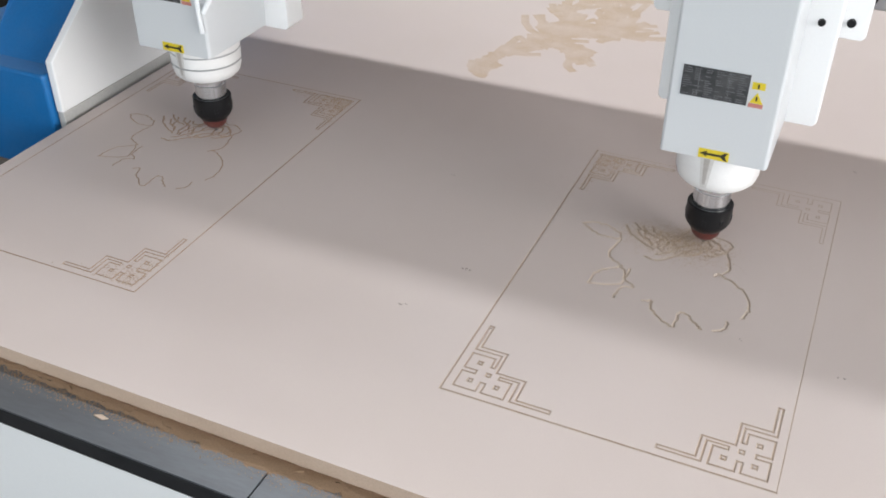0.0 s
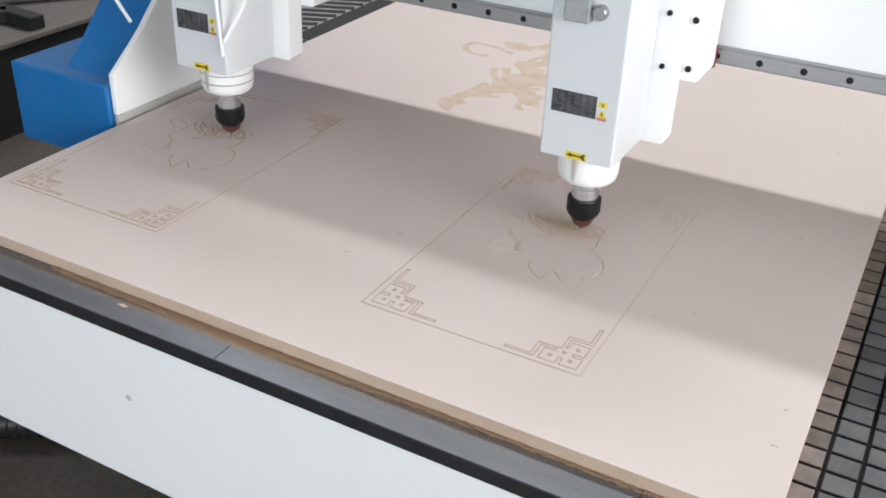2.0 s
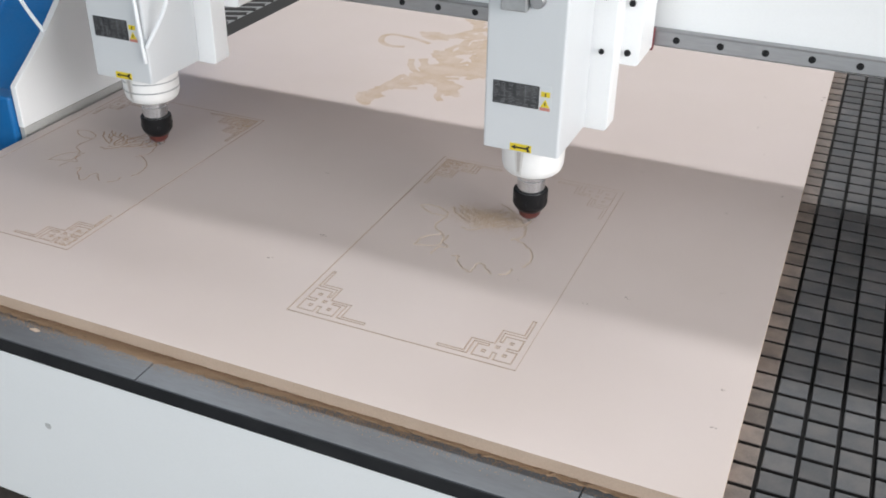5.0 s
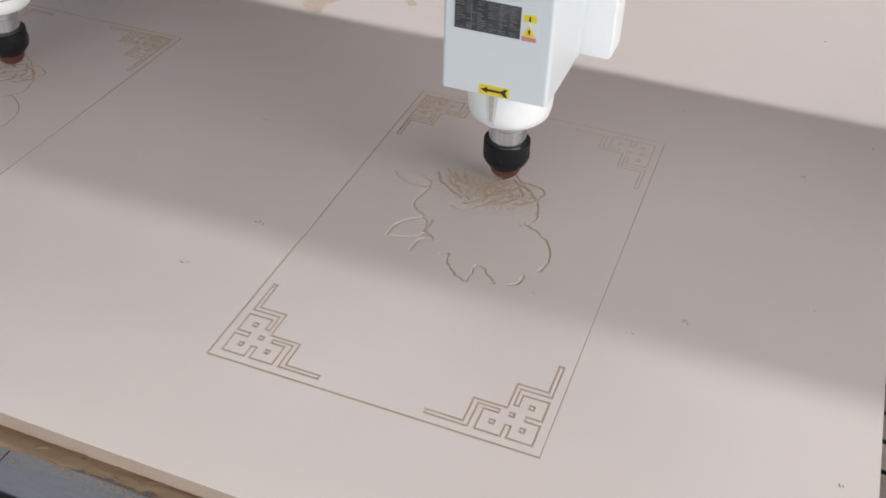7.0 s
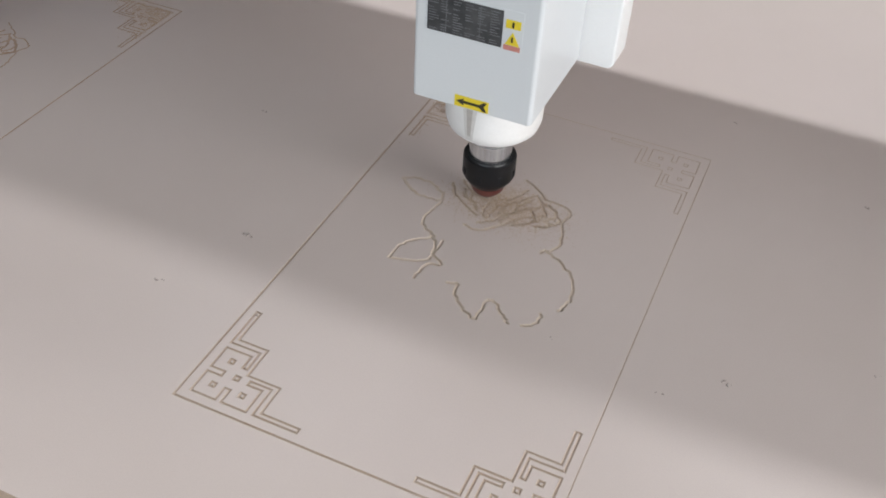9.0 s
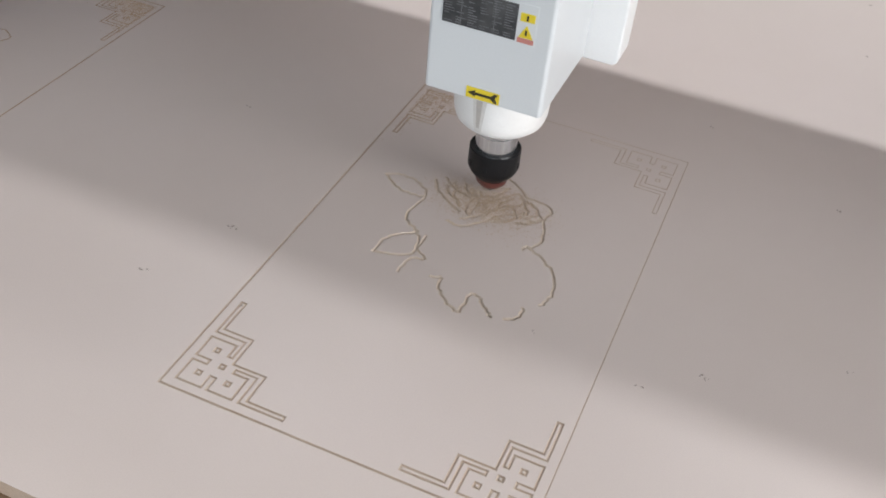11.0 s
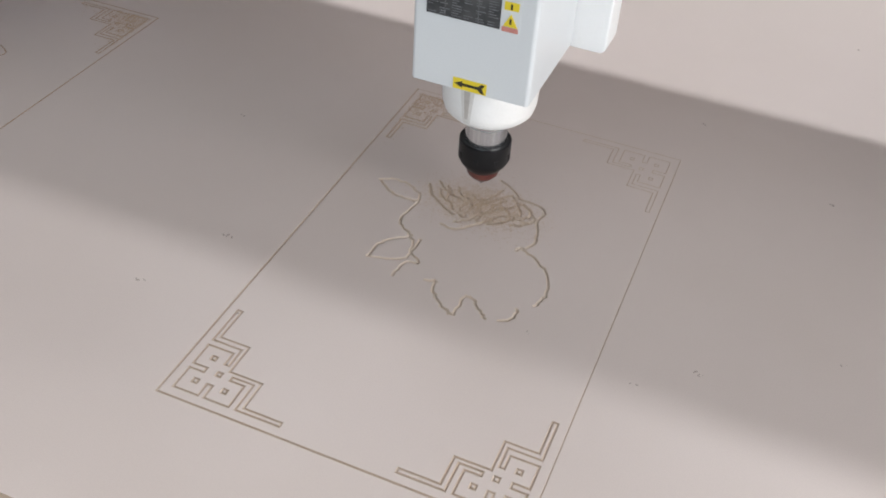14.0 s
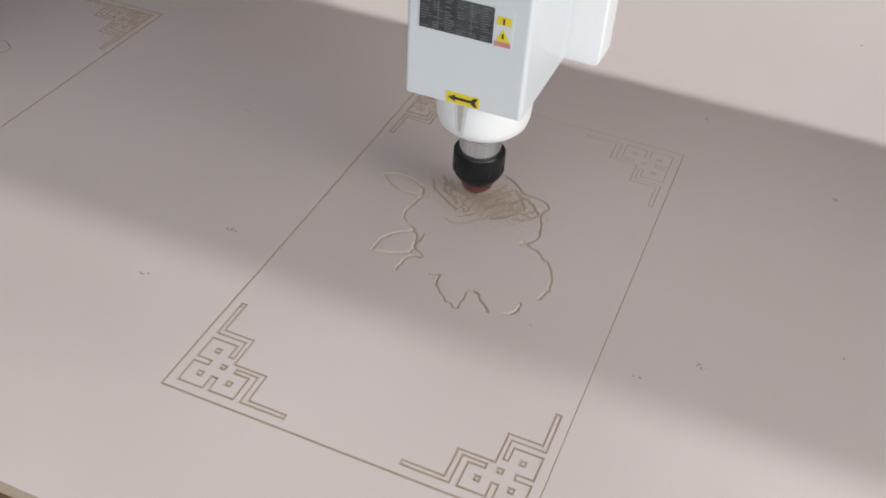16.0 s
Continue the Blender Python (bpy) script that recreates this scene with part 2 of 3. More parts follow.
bm = box(-7.2, -2.1, -5.2, -5.0, 0, CEILING)
box(2.5, 4.8, -5.2, -5.0, 0, CEILING, bm=bm)
box(-2.1, 2.5, -5.2, -5.0, 3.9, CEILING, bm=bm)
setting("wall_south", bm, WALL, "plain pale plaster hall wall with a wide door opening", "wall")
bm = box(-7.2, 4.8, -5.2, SKYLIGHT_Y - 0.21, CEILING, CEILING + 0.1)
box(-7.2, 4.8, SKYLIGHT_Y + 0.21, 9.2, CEILING, CEILING + 0.1, bm=bm)
box(-7.2, -4.2, SKYLIGHT_Y - 0.21, SKYLIGHT_Y + 0.21, CEILING, CEILING + 0.1, bm=bm)
setting("ceiling", bm, WALL, "plain pale hall ceiling with a long skylight slot", "ceiling")

# ---------------------------------------------------------------- the machine bed
bed = thing("router_bed", "white steel router bed with a gridded grey vacuum table", "machine bed")
part("front_panel", box(-0.69, 1.45, -0.173, -0.1635, TOP - 0.295, TOP - 0.0395, 0.002), WHITE, bed, "glossy white painted front panel")
part("front_edge_bar", box(-0.69, 1.45, -0.175, -0.1635, TOP - 0.039, BED - 0.0022, 0.0006), BLACK, bed, "black steel edge bar")
part("base_rail", box(-0.69, 1.45, -0.150, -0.110, TOP - 0.325, TOP - 0.296, 0.004), BLACK, bed, "black steel base rail")
part("core", box(-0.675, 1.45, -0.163, 2.60, TOP - 0.290, BED - 0.016), BLACK, bed)
for x0, x1 in ((-0.69, -0.098), (-0.0965, 0.42), (0.4215, 1.45)):
    part("edge_plate", box(x0, x1, -0.1745, -0.108, BED - 0.0018, BED, 0.0005), ALU, bed, "worn grey aluminium edge plate")
part("plate_bed", box(-0.69, 1.45, -0.163, -0.1075, BED - 0.0158, BED - 0.002), BLACK, bed)
# the dark between the tiles is put into the floor's colour
part("table_base", box(-0.672, 1.37, -0.107, 2.50, BED - 0.0155, BED - 0.012), BLACK_AND_SHADE, bed, "groove floor of the vacuum table, its shade as near-black colour")
for x in (-0.60, 1.31):
    for y in (0.75, 2.35):
        part("leg", box(x - 0.06, x + 0.06, y - 0.06, y + 0.06, 0, TOP - 0.2905, 0.006), BLACK, bed, "black square steel leg")
side = part("side_plate", box(-0.90, -0.673, 0.88, 2.50, BED - 0.03, BED - 0.006, 0.002), GREY, bed, "grey slotted side plate")
for k in range(39):
    slot = part("slot", box(-0.055, 0.055, -0.0105, 0.0105, 0, 0.0012), BLACK_AND_SHADE, side)
    slot.matrix_world = pose(-0.815, 0.93 + 0.04 * k, BED - 0.0058, 0, 0, 24)
part("side_gutter", box(-0.758, -0.674, 0.885, 2.49, BED - 0.0058, BED - 0.004), BLACK_AND_SHADE, side, "black gutter along the board")
for x0, x1 in ((-0.80, -0.692), (1.352, 1.46)):
    part("side_rail", box(x0, x1, -0.10, 2.50, TOP - 0.20, TOP - 0.0925, 0.004), BLACK, bed, "black steel side rail")
scuff = part("scuff", lathe([(0, 0.0004), (0.004, 0.0003), (0.005, 0)], 14, m=pose(-0.255, -0.173, TOP - 0.143, 90)), SCUFF, bed, "small grey scuff")
part("support_slab", box(-0.64, 0.5385, -0.10, 2.30, BED - 0.0118, BED - 0.0004), TILE, bed, "grey table face under the board")

# ---------------------------------------------------------------- the engraved board
XL, XR, YF, YEND = -0.667, 0.551, -0.1223, 2.3177
W, L, D = 0.3002, 0.4933, 0.6466
ORNAMENT = [
    [(9, 36), (9, 58), (32, 58), (32, 45), (36, 45), (36, 64), (9, 64), (9, 102), (13, 102), (13, 69), (40, 69), (40, 40), (69, 40), (69, 13), (102, 13),
     (102, 9), (64, 9), (64, 36), (45, 36), (45, 32), (58, 32), (58, 9), (36, 9), (36, 22), (31, 22), (31, 9), (9, 9), (9, 31), (22, 31), (22, 36), (9, 36)],
]
for cx, cy in ((21, 47), (21, 21), (34, 34), (47, 21)):
    ORNAMENT.append([(cx - 2, cy - 2), (cx + 2, cy - 2), (cx + 2, cy + 2), (cx - 2, cy + 2), (cx - 2, cy - 2)])
# a peony: leaves, petal edges and the ruffled heart, in millimetres from the panel's corner
PEONY = [
    [(36, 322), (48, 328), (67, 325), (81, 315), (81, 306), (62, 305), (46, 312), (36, 322)],
    [(84, 304), (79, 280), (82, 267), (95, 259), (100, 256)],
    [(75, 212), (77, 233), (87, 245), (100, 253), (108, 232), (103, 222), (75, 212)],
    [(109, 255), (109, 235), (120, 225), (109, 219), (106, 200)],
    [(134, 205), (143, 209), (147, 195), (161, 182), (172, 176), (174, 186), (174, 201), (180, 203), (190, 192), (199, 185)],
    [(212, 187), (221, 194), (221, 207)],
    [(233, 218), (237, 233), (231, 258), (218, 272), (199, 284), (193, 279)],
    [(204, 307), (197, 330), (201, 343), (189, 353), (172, 353), (164, 362), (144, 374)],
    [(204, 307), (205, 296), (199, 284)],
]
RUFFLES = [
    [(117, 285), (127, 282), (135, 286), (147, 299), (158, 309)],
    [(162, 307), (171, 316), (179, 329), (172, 344), (163, 355)],
    [(81, 337), (86, 330), (90, 323), (104, 312), (121, 302)],
    [(138, 314), (141, 328), (147, 337), (155, 347), (163, 355)],
    [(144, 303), (149, 318), (158, 330), (168, 336), (172, 344)],
    [(150, 300), (157, 314), (168, 322), (177, 330)],
    [(131, 302), (133, 316), (138, 330), (146, 345), (152, 360)],
    [(168, 350), (180, 344), (190, 336), (194, 326), (186, 320)],
    [(176, 312), (186, 316), (197, 330)],
    [(95, 333), (103, 322), (112, 318), (118, 308)],
    [(90, 345), (99, 336), (110, 330), (122, 327)],
    [(110, 345), (116, 334), (128, 330), (133, 318)],
    [(126, 292), (136, 300), (143, 312), (141, 322)],
    [(155, 303), (166, 310), (172, 320), (166, 332)],
    [(181, 322), (188, 330), (186, 341), (176, 348)],
    [(100, 342), (106, 333), (107, 322), (116, 314)],
    [(121, 340), (125, 326), (124, 312), (129, 303)],
    [(150, 352), (143, 340), (133, 334), (127, 340)],
    [(160, 345), (152, 333), (151, 322), (143, 313)],
]


def wavy(line):
    """The cutter's uneven line through a few points."""
    return [p + Vector((random.uniform(-1.1, 1.1), random.uniform(-1.1, 1.1), 0)) for p in smooth_line([(u, v, 0) for u, v in line], 5)]


def engraved(x0, pattern):
    """All grooves of one panel whose corner lies at x0: frame, four corner ornaments, flower."""
    lines = [[(x0, 0), (x0 + W, 0)], [(x0, L), (x0 + W, L)], [(x0, 0), (x0, L)], [(x0 + W, 0), (x0 + W, L)]]
    for line in ORNAMENT:
        for fx, fy in ((0, 0), (1, 0), (0, 1), (1, 1)):
            lines.append([(x0 + (W - u / 1000 if fx else u / 1000), L - v / 1000 if fy else v / 1000) for u, v in line])
    for line in pattern:
        lines.append([(x0 + p.x / 1000, p.y / 1000) for p in wavy(line)])
    return lines


def groove_quads(lines, width):
    """For each stretch of a groove its outline and its centre line."""
    out = []
    for line in lines:
        for a, b in zip(line, line[1:]):
            a, b = Vector(a), Vector(b)
            d = b - a
            if d.length < 1e-5:
                continue
            d.normalize()
            s = Vector((-d.y, d.x)) * width / 2
            c, e = a - d * width * 0.48, b + d * width * 0.48
            out.append(([c - s, e - s, e + s, c + s], (a, b), width))
    return out


def old_carving():
    """Swirling strokes of an earlier, clogged carving further along the board: flame-like tongues that run along a few stems."""
    rng = random.Random(7)
    strokes = []
    stems = [
        ([(-0.222, 0.64), (-0.228, 0.70), (-0.205, 0.765), (-0.17, 0.80), (-0.135, 0.79), (-0.105, 0.745)], 0.042, 46),
        ([(-0.215, 0.73), (-0.19, 0.80), (-0.15, 0.86), (-0.10, 0.885), (-0.065, 0.90)], 0.062, 60),
        ([(-0.165, 0.80), (-0.18, 0.88), (-0.185, 0.96), (-0.16, 1.03), (-0.12, 1.06)], 0.075, 48),
        ([(-0.10, 0.84), (-0.10, 0.92), (-0.12, 1.0), (-0.15, 1.08)], 0.075, 34),
        ([(-0.30, 1.06), (-0.25, 1.05), (-0.215, 1.07), (-0.20, 1.12), (-0.22, 1.18)], 0.045, 26),
    ]
    for stem, reach, tongues in stems:
        centre = smooth_line([(x, y, 0) for x, y in stem], 7)
        strokes.append([(q.x, q.y) for q in centre])
        for _ in range(tongues):
            i = rng.randrange(len(centre) - 1)
            along = centre[i + 1] - centre[i]
            side = rng.choice((-1, 1))
            a = math.atan2(along.y, along.x) + side * rng.uniform(0.3, 1.1)
            p, bend, pts = centre[i].copy(), -side * rng.uniform(0.15, 0.6), []
            for _ in range(rng.randint(3, 5)):
                pts.append((p.x, p.y))
                p = p + Vector((math.cos(a), math.sin(a), 0)) * reach * rng.uniform(0.2, 0.42)
                a += bend
            strokes.append(pts)
    ribbon = [(-0.30, 0.955), (-0.325, 0.95), (-0.352, 0.965), (-0.365, 1.0), (-0.35, 1.02), (-0.30, 1.015), (-0.26, 1.0)]
    strokes.append([(q.x, q.y) for q in smooth_line([(x, y, 0) for x, y in ribbon], 4)])
    return strokes


def mdf_board():
    """The sheet: its upper face is cut by V-shaped grooves and by the shallow older carving."""
    from mathutils.geometry import delaunay_2d_cdt
    here, there = engraved(0, PEONY), engraved(-D, PEONY)
    outline, heart = len(PEONY), len(RUFFLES)
    lines, faint = [], []
    for line in here[:-outline]:
        far = min(p[0] for p in line) > W / 2 and (min(p[1] for p in line) > L / 2 or len(line) == 2) or (len(line) == 2 and min(p[1] for p in line) > L / 2)
        (faint if far else lines).append(line)
    cuts = groove_quads(lines, 0.0023) + groove_quads(faint, 0.0011) 
    plain = len(cuts)
    cuts += groove_quads(here[-outline:], 0.0031)
    worn = len(cuts)
    cuts += groove_quads(engraved(0, RUFFLES)[-heart:], 0.0031)
    shaved = len(cuts)
    cuts += groove_quads(there, 0.0017) + groove_quads(engraved(-D, RUFFLES)[-heart:], 0.0024)
    fine = len(cuts)
    cuts += groove_quads(old_carving(), 0.013)
    verts = [Vector(p) for p in ((XL, YF), (XR, YF), (XR, YEND), (XL, YEND))]
    faces, edges = [[0, 1, 2, 3]], []
    for quad, (a, b), _ in cuts:
        n = len(verts)
        verts += quad + [a, b]
        faces.append([n, n + 1, n + 2, n + 3])
        edges.append((n + 4, n + 5))
    pts, _, tris, _, _, origin = delaunay_2d_cdt(verts, edges, faces, 0, 1e-7)
    # depth of each point: deepest on the centre lines, none at the lips
    inside = {}
    for k, tri in enumerate(tris):
        for o in origin[k]:
            if o > 0:
                for i in tri:
                    inside.setdefault(i, set()).add(o - 1)
    depth = {}
    for i, near in inside.items():
        p = pts[i]
        for c in near:
            _, (a, b), width = cuts[c]
            ab = b - a
            t = min(1, max(0, (p - a).dot(ab) / ab.length_squared))
            part_way = 1 - (p - a - t * ab).length / (width / 2)
            deep = (0.48 if c < fine else 0.03) * width * max(0.0, part_way)
            depth[i] = max(depth.get(i, 0), deep)
    bm = bmesh.new()
    top = [bm.verts.new((p.x, p.y, -depth.get(i, 0.0))) for i, p in enumerate(pts)]
    low = {}
    rim = {}
    for k, tri in enumerate(tris):
        f = bm.faces.new([top[i] for i in tri])
        marks = [o - 1 for o in origin[k] if o > 0]
        f.material_index = 0 if not marks else (1 if min(marks) < plain else 6 if min(marks) < worn else 5 if min(marks) < shaved else 4 if min(marks) < fine else 3)
        for i, j in zip(tri, tri[1:] + tri[:1]):
            key = (min(i, j), max(i, j))
            rim[key] = rim.get(key, 0) + 1
    for (i, j), n in rim.items():
        if n == 1:
            for k in (i, j):
                if k not in low:
                    low[k] = bm.verts.new((pts[k].x, pts[k].y, -0.0175))
            bm.faces.new((top[i], top[j], low[j], low[i])).material_index = 2
    under = bm.faces.new([bm.verts.new((x, y, -0.0175)) for x, y in ((XL, YF), (XL, YEND), (XR, YEND), (XR, YF))])
    under.material_index = 2
    ob = part("mdf_board", bm, [MDF, MDF_CUT, MDF_EDGE, MDF_POCKET, MDF_BROWN, MDF_SHAVED, MDF_PALE])
    ob.location = (0, 0, TOP)
    return tagged(ob, "large pinkish-beige fibreboard sheet engraved with flower panels, on the bed", "board")


mdf_board()

# sawdust along the front of the board and loose chips
def heap(points, height, rough, seed):
    """A low uneven ridge of dust along a line of (x, y, half width)."""
    rng = random.Random(seed)
    bm = bmesh.new()
    rows = []
    for x, y, half in points:
        row = []
        for k in range(9):
            s = k / 4 - 1
            z = max(0.0, height * (1 - s * s)) * rng.uniform(0.6, 1.2) + (0.0002 if abs(s) < 1 else -0.0003)
            row.append(bm.verts.new((x + rng.uniform(-rough, rough), y + s * half + rng.uniform(-rough, rough), z)))
        rows.append(row)
    for a, b in zip(rows, rows[1:]):
        for k in range(8):
            bm.faces.new((a[k], b[k], b[k + 1], a[k + 1]))
    return bm


rng = random.Random(3)
line = []
for i in range(150):
    x = -0.42 + 0.95 * i / 149
    full = max(0.15, 1 - abs(x + 0.12) / 0.36) * rng.uniform(0.82, 1.15)
    line.append((x, YF - 0.001 - 0.006 * full, 0.003 + 0.007 * full))
dust = part("sawdust_ridge", heap(line, 0.002, 0.0022, 5), DUST, smooth=True)
dust.location = (0, 0, BED)
tagged(dust, "ridge of tan sawdust on the grey edge plate along the board", "sawdust", kind="stuff")


def flakes(name, count, spot, size, mat, z, label, seed):
    """Many small flat crumbs in one mesh."""
    rng = random.Random(seed)
    verts, faces = [], []
    for _ in range(count):
        x, y = spot(rng)
        s = rng.uniform(*size)
        m = pose(x, y, z + s * 0.1, rng.uniform(-5, 5), rng.uniform(-5, 5), rng.uniform(0, 360))
        wide, high = s * rng.uniform(0.3, 0.8) / 2, s * 0.11
        n = len(verts)
        for c in (-high, high):
            shrink = 1.0 if c < 0 else 0.7
            verts += [tuple(m @ Vector((a * shrink, b * shrink, c))) for a, b in ((-s / 2, -wide), (s / 2, -wide * 0.6), (s / 2 * 0.8, wide), (-s / 2 * 0.9, wide * 0.8))]
        faces += [(n, n + 3, n + 2, n + 1), (n + 4, n + 5, n + 6, n + 7)] + [(n + k, n + (k + 1) % 4, n + 4 + (k + 1) % 4, n + 4 + k) for k in range(4)]
    me = bpy.data.meshes.new(name)
    me.from_pydata(verts, [], faces)
    me.materials.append(mat)
    return tagged(new(name, me), label, "wood chips", kind="stuff")


flakes("wood_chips", 9000, lambda r: (r.gauss(-0.1, 0.24), YF - 0.004 - 0.014 * abs(r.gauss(0.3, 0.55))), (0.0005, 0.0018), DUST, BED, "tan wood chips scattered on the grey edge plate", 11)
SPOTS = [(0.333, 0.168), (0.238, 0.183), (-0.147, 0.357), (0.307, 0.573), (0.442, 0.991), (0.448, 0.836), (0.474, 0.723), (0.489, 0.263), (0.455, 0.486), (0.38, 0.2), (-0.052, 0.181),
         (0.01, 0.098), (0.524, 0.578), (0.541, 1.02), (0.523, 0.063), (0.524, -0.006), (0.545, 1.037), (-0.09, 0.097), (-0.083, 0.098)]


def speck_spot(r):
    x, y = r.choice(SPOTS)
    return x + r.gauss(0, 0.002), y + r.gauss(0, 0.001)


flakes("board_specks", 60, speck_spot, (0.0012, 0.0034), SMUDGE, TOP, "small brown specks of dust on the board", 12)


def corner_dust(r):
    """Fine dust over the corner ornaments of the second panel and one of the first."""
    x0, fx, fy = r.choice(((-D, 1, 1), (-D, 1, 1), (-D, 1, 0), (-D, 0, 0), (0, 0, 1), (0, 0, 1), (-D, 1, 1)))
    u = abs(r.gauss(0, 0.035)) + 0.006
    v = abs(r.gauss(0, 0.030)) * max(0.25, 1 - u / 0.1) + 0.006
    if r.random() < 0.5:
        u, v = v, u
    return x0 + (W - u if fx else u), L - v if fy else v


flakes("corner_dust", 4200, corner_dust, (0.0007, 0.0017), MDF_DUSTED, TOP, "fine tan dust lying in the engraved corner ornaments", 21)
flakes("heart_dust", 9000, lambda r: (0.143 + r.gauss(0, 0.026), 0.328 + r.gauss(0, 0.016)), (0.0003, 0.0012), PALE_DUST, TOP, "fine tan dust round the flower that is being cut", 22)
chip = part("wood_chip", prism([(-0.008, -0.0012), (0.003, -0.0025), (0.008, 0.001), (-0.001, 0.0028)], "z", 0.0, 0.0018, 0.0005), MDF_POCKET)
chip.location = (-0.27, -0.146, BED)
tagged(chip, "pale splinter of wood on the grey edge plate", "wood chip")

# ---------------------------------------------------------------- the gantry, which runs along the bed
# its space: y = 0 in the plane of the spindle axes, z = 0 at the board's upper face
gantry = thing("router_gantry", "white steel gantry beam on blue cast legs, with steel guide rails", "machine gantry")
RAIL = 0.193
part("beam", box(-0.70, 1.35, RAIL + 0.018, 0.43, 0.213, 0.512, 0.006), WHITE, gantry, "white painted steel beam")
for z in (0.221, 0.478):
    rail = part("guide_rail", prism([(RAIL + 0.017, z), (RAIL + 0.017, z + 0.023), (RAIL + 0.002, z + 0.023), (RAIL, z + 0.021), (RAIL, z + 0.002), (RAIL + 0.002, z)], "x", -0.69, 1.34),
                STEEL, gantry, "grey steel guide rail with bolt holes")
    for k in range(32):
        x = 0.278 - 0.0622 * 15 + 0.0622 * k
        if -0.68 < x < 1.33:
            part("rail_bolt", lathe([(0, 0.0012), (0.0032, 0.0012), (0.0034, 0.0004), (0.0048, 0.0006), (0.0052, 0)], 12, m=pose(x, RAIL - 0.0001, z + 0.0115, 90)), BLACK_OXIDE, rail)


def gantry_leg(side, x0, x1, inner):
    leg = part("leg", prism([(-0.075, -0.075), (-0.075, 0.05), (-0.045, 0.066), (-0.02, 0.085), (0.07, 0.17), (0.12, 0.30), (0.14, 0.62), (0.43, 0.62), (0.45, 0.10), (0.45, -0.075)], "x", x0, x1, 0.008),
               BLUE, gantry, "blue painted cast leg")
    part("foot", box(min(x0, x0 - 0.108 * side), max(x1, x1 - 0.108 * side), -0.078, 0.44, -0.084, 0.066, 0.004), BLUE, leg, "broad blue foot")
    part("inner_cover", prism([(-0.070, 0.012), (-0.070, 0.085), (0.012, 0.147), (0.061, 0.192), (0.16, 0.33), (0.16, 0.60), (0.185, 0.60), (0.185, 0.012)], "x", *inner, 0.002),
         WHITE, leg, "white sheet cover")
    part("carriage_strip", box(inner[0] + 0.001, inner[1] - 0.001, -0.069, 0.43, -0.0165, 0.0115, 0.001), STRIP, leg, "grey steel guide strip")


gantry_leg(1, -0.818, -0.690, (-0.688, -0.676))
gantry_leg(-1, 1.35, 1.478, (1.336, 1.348))

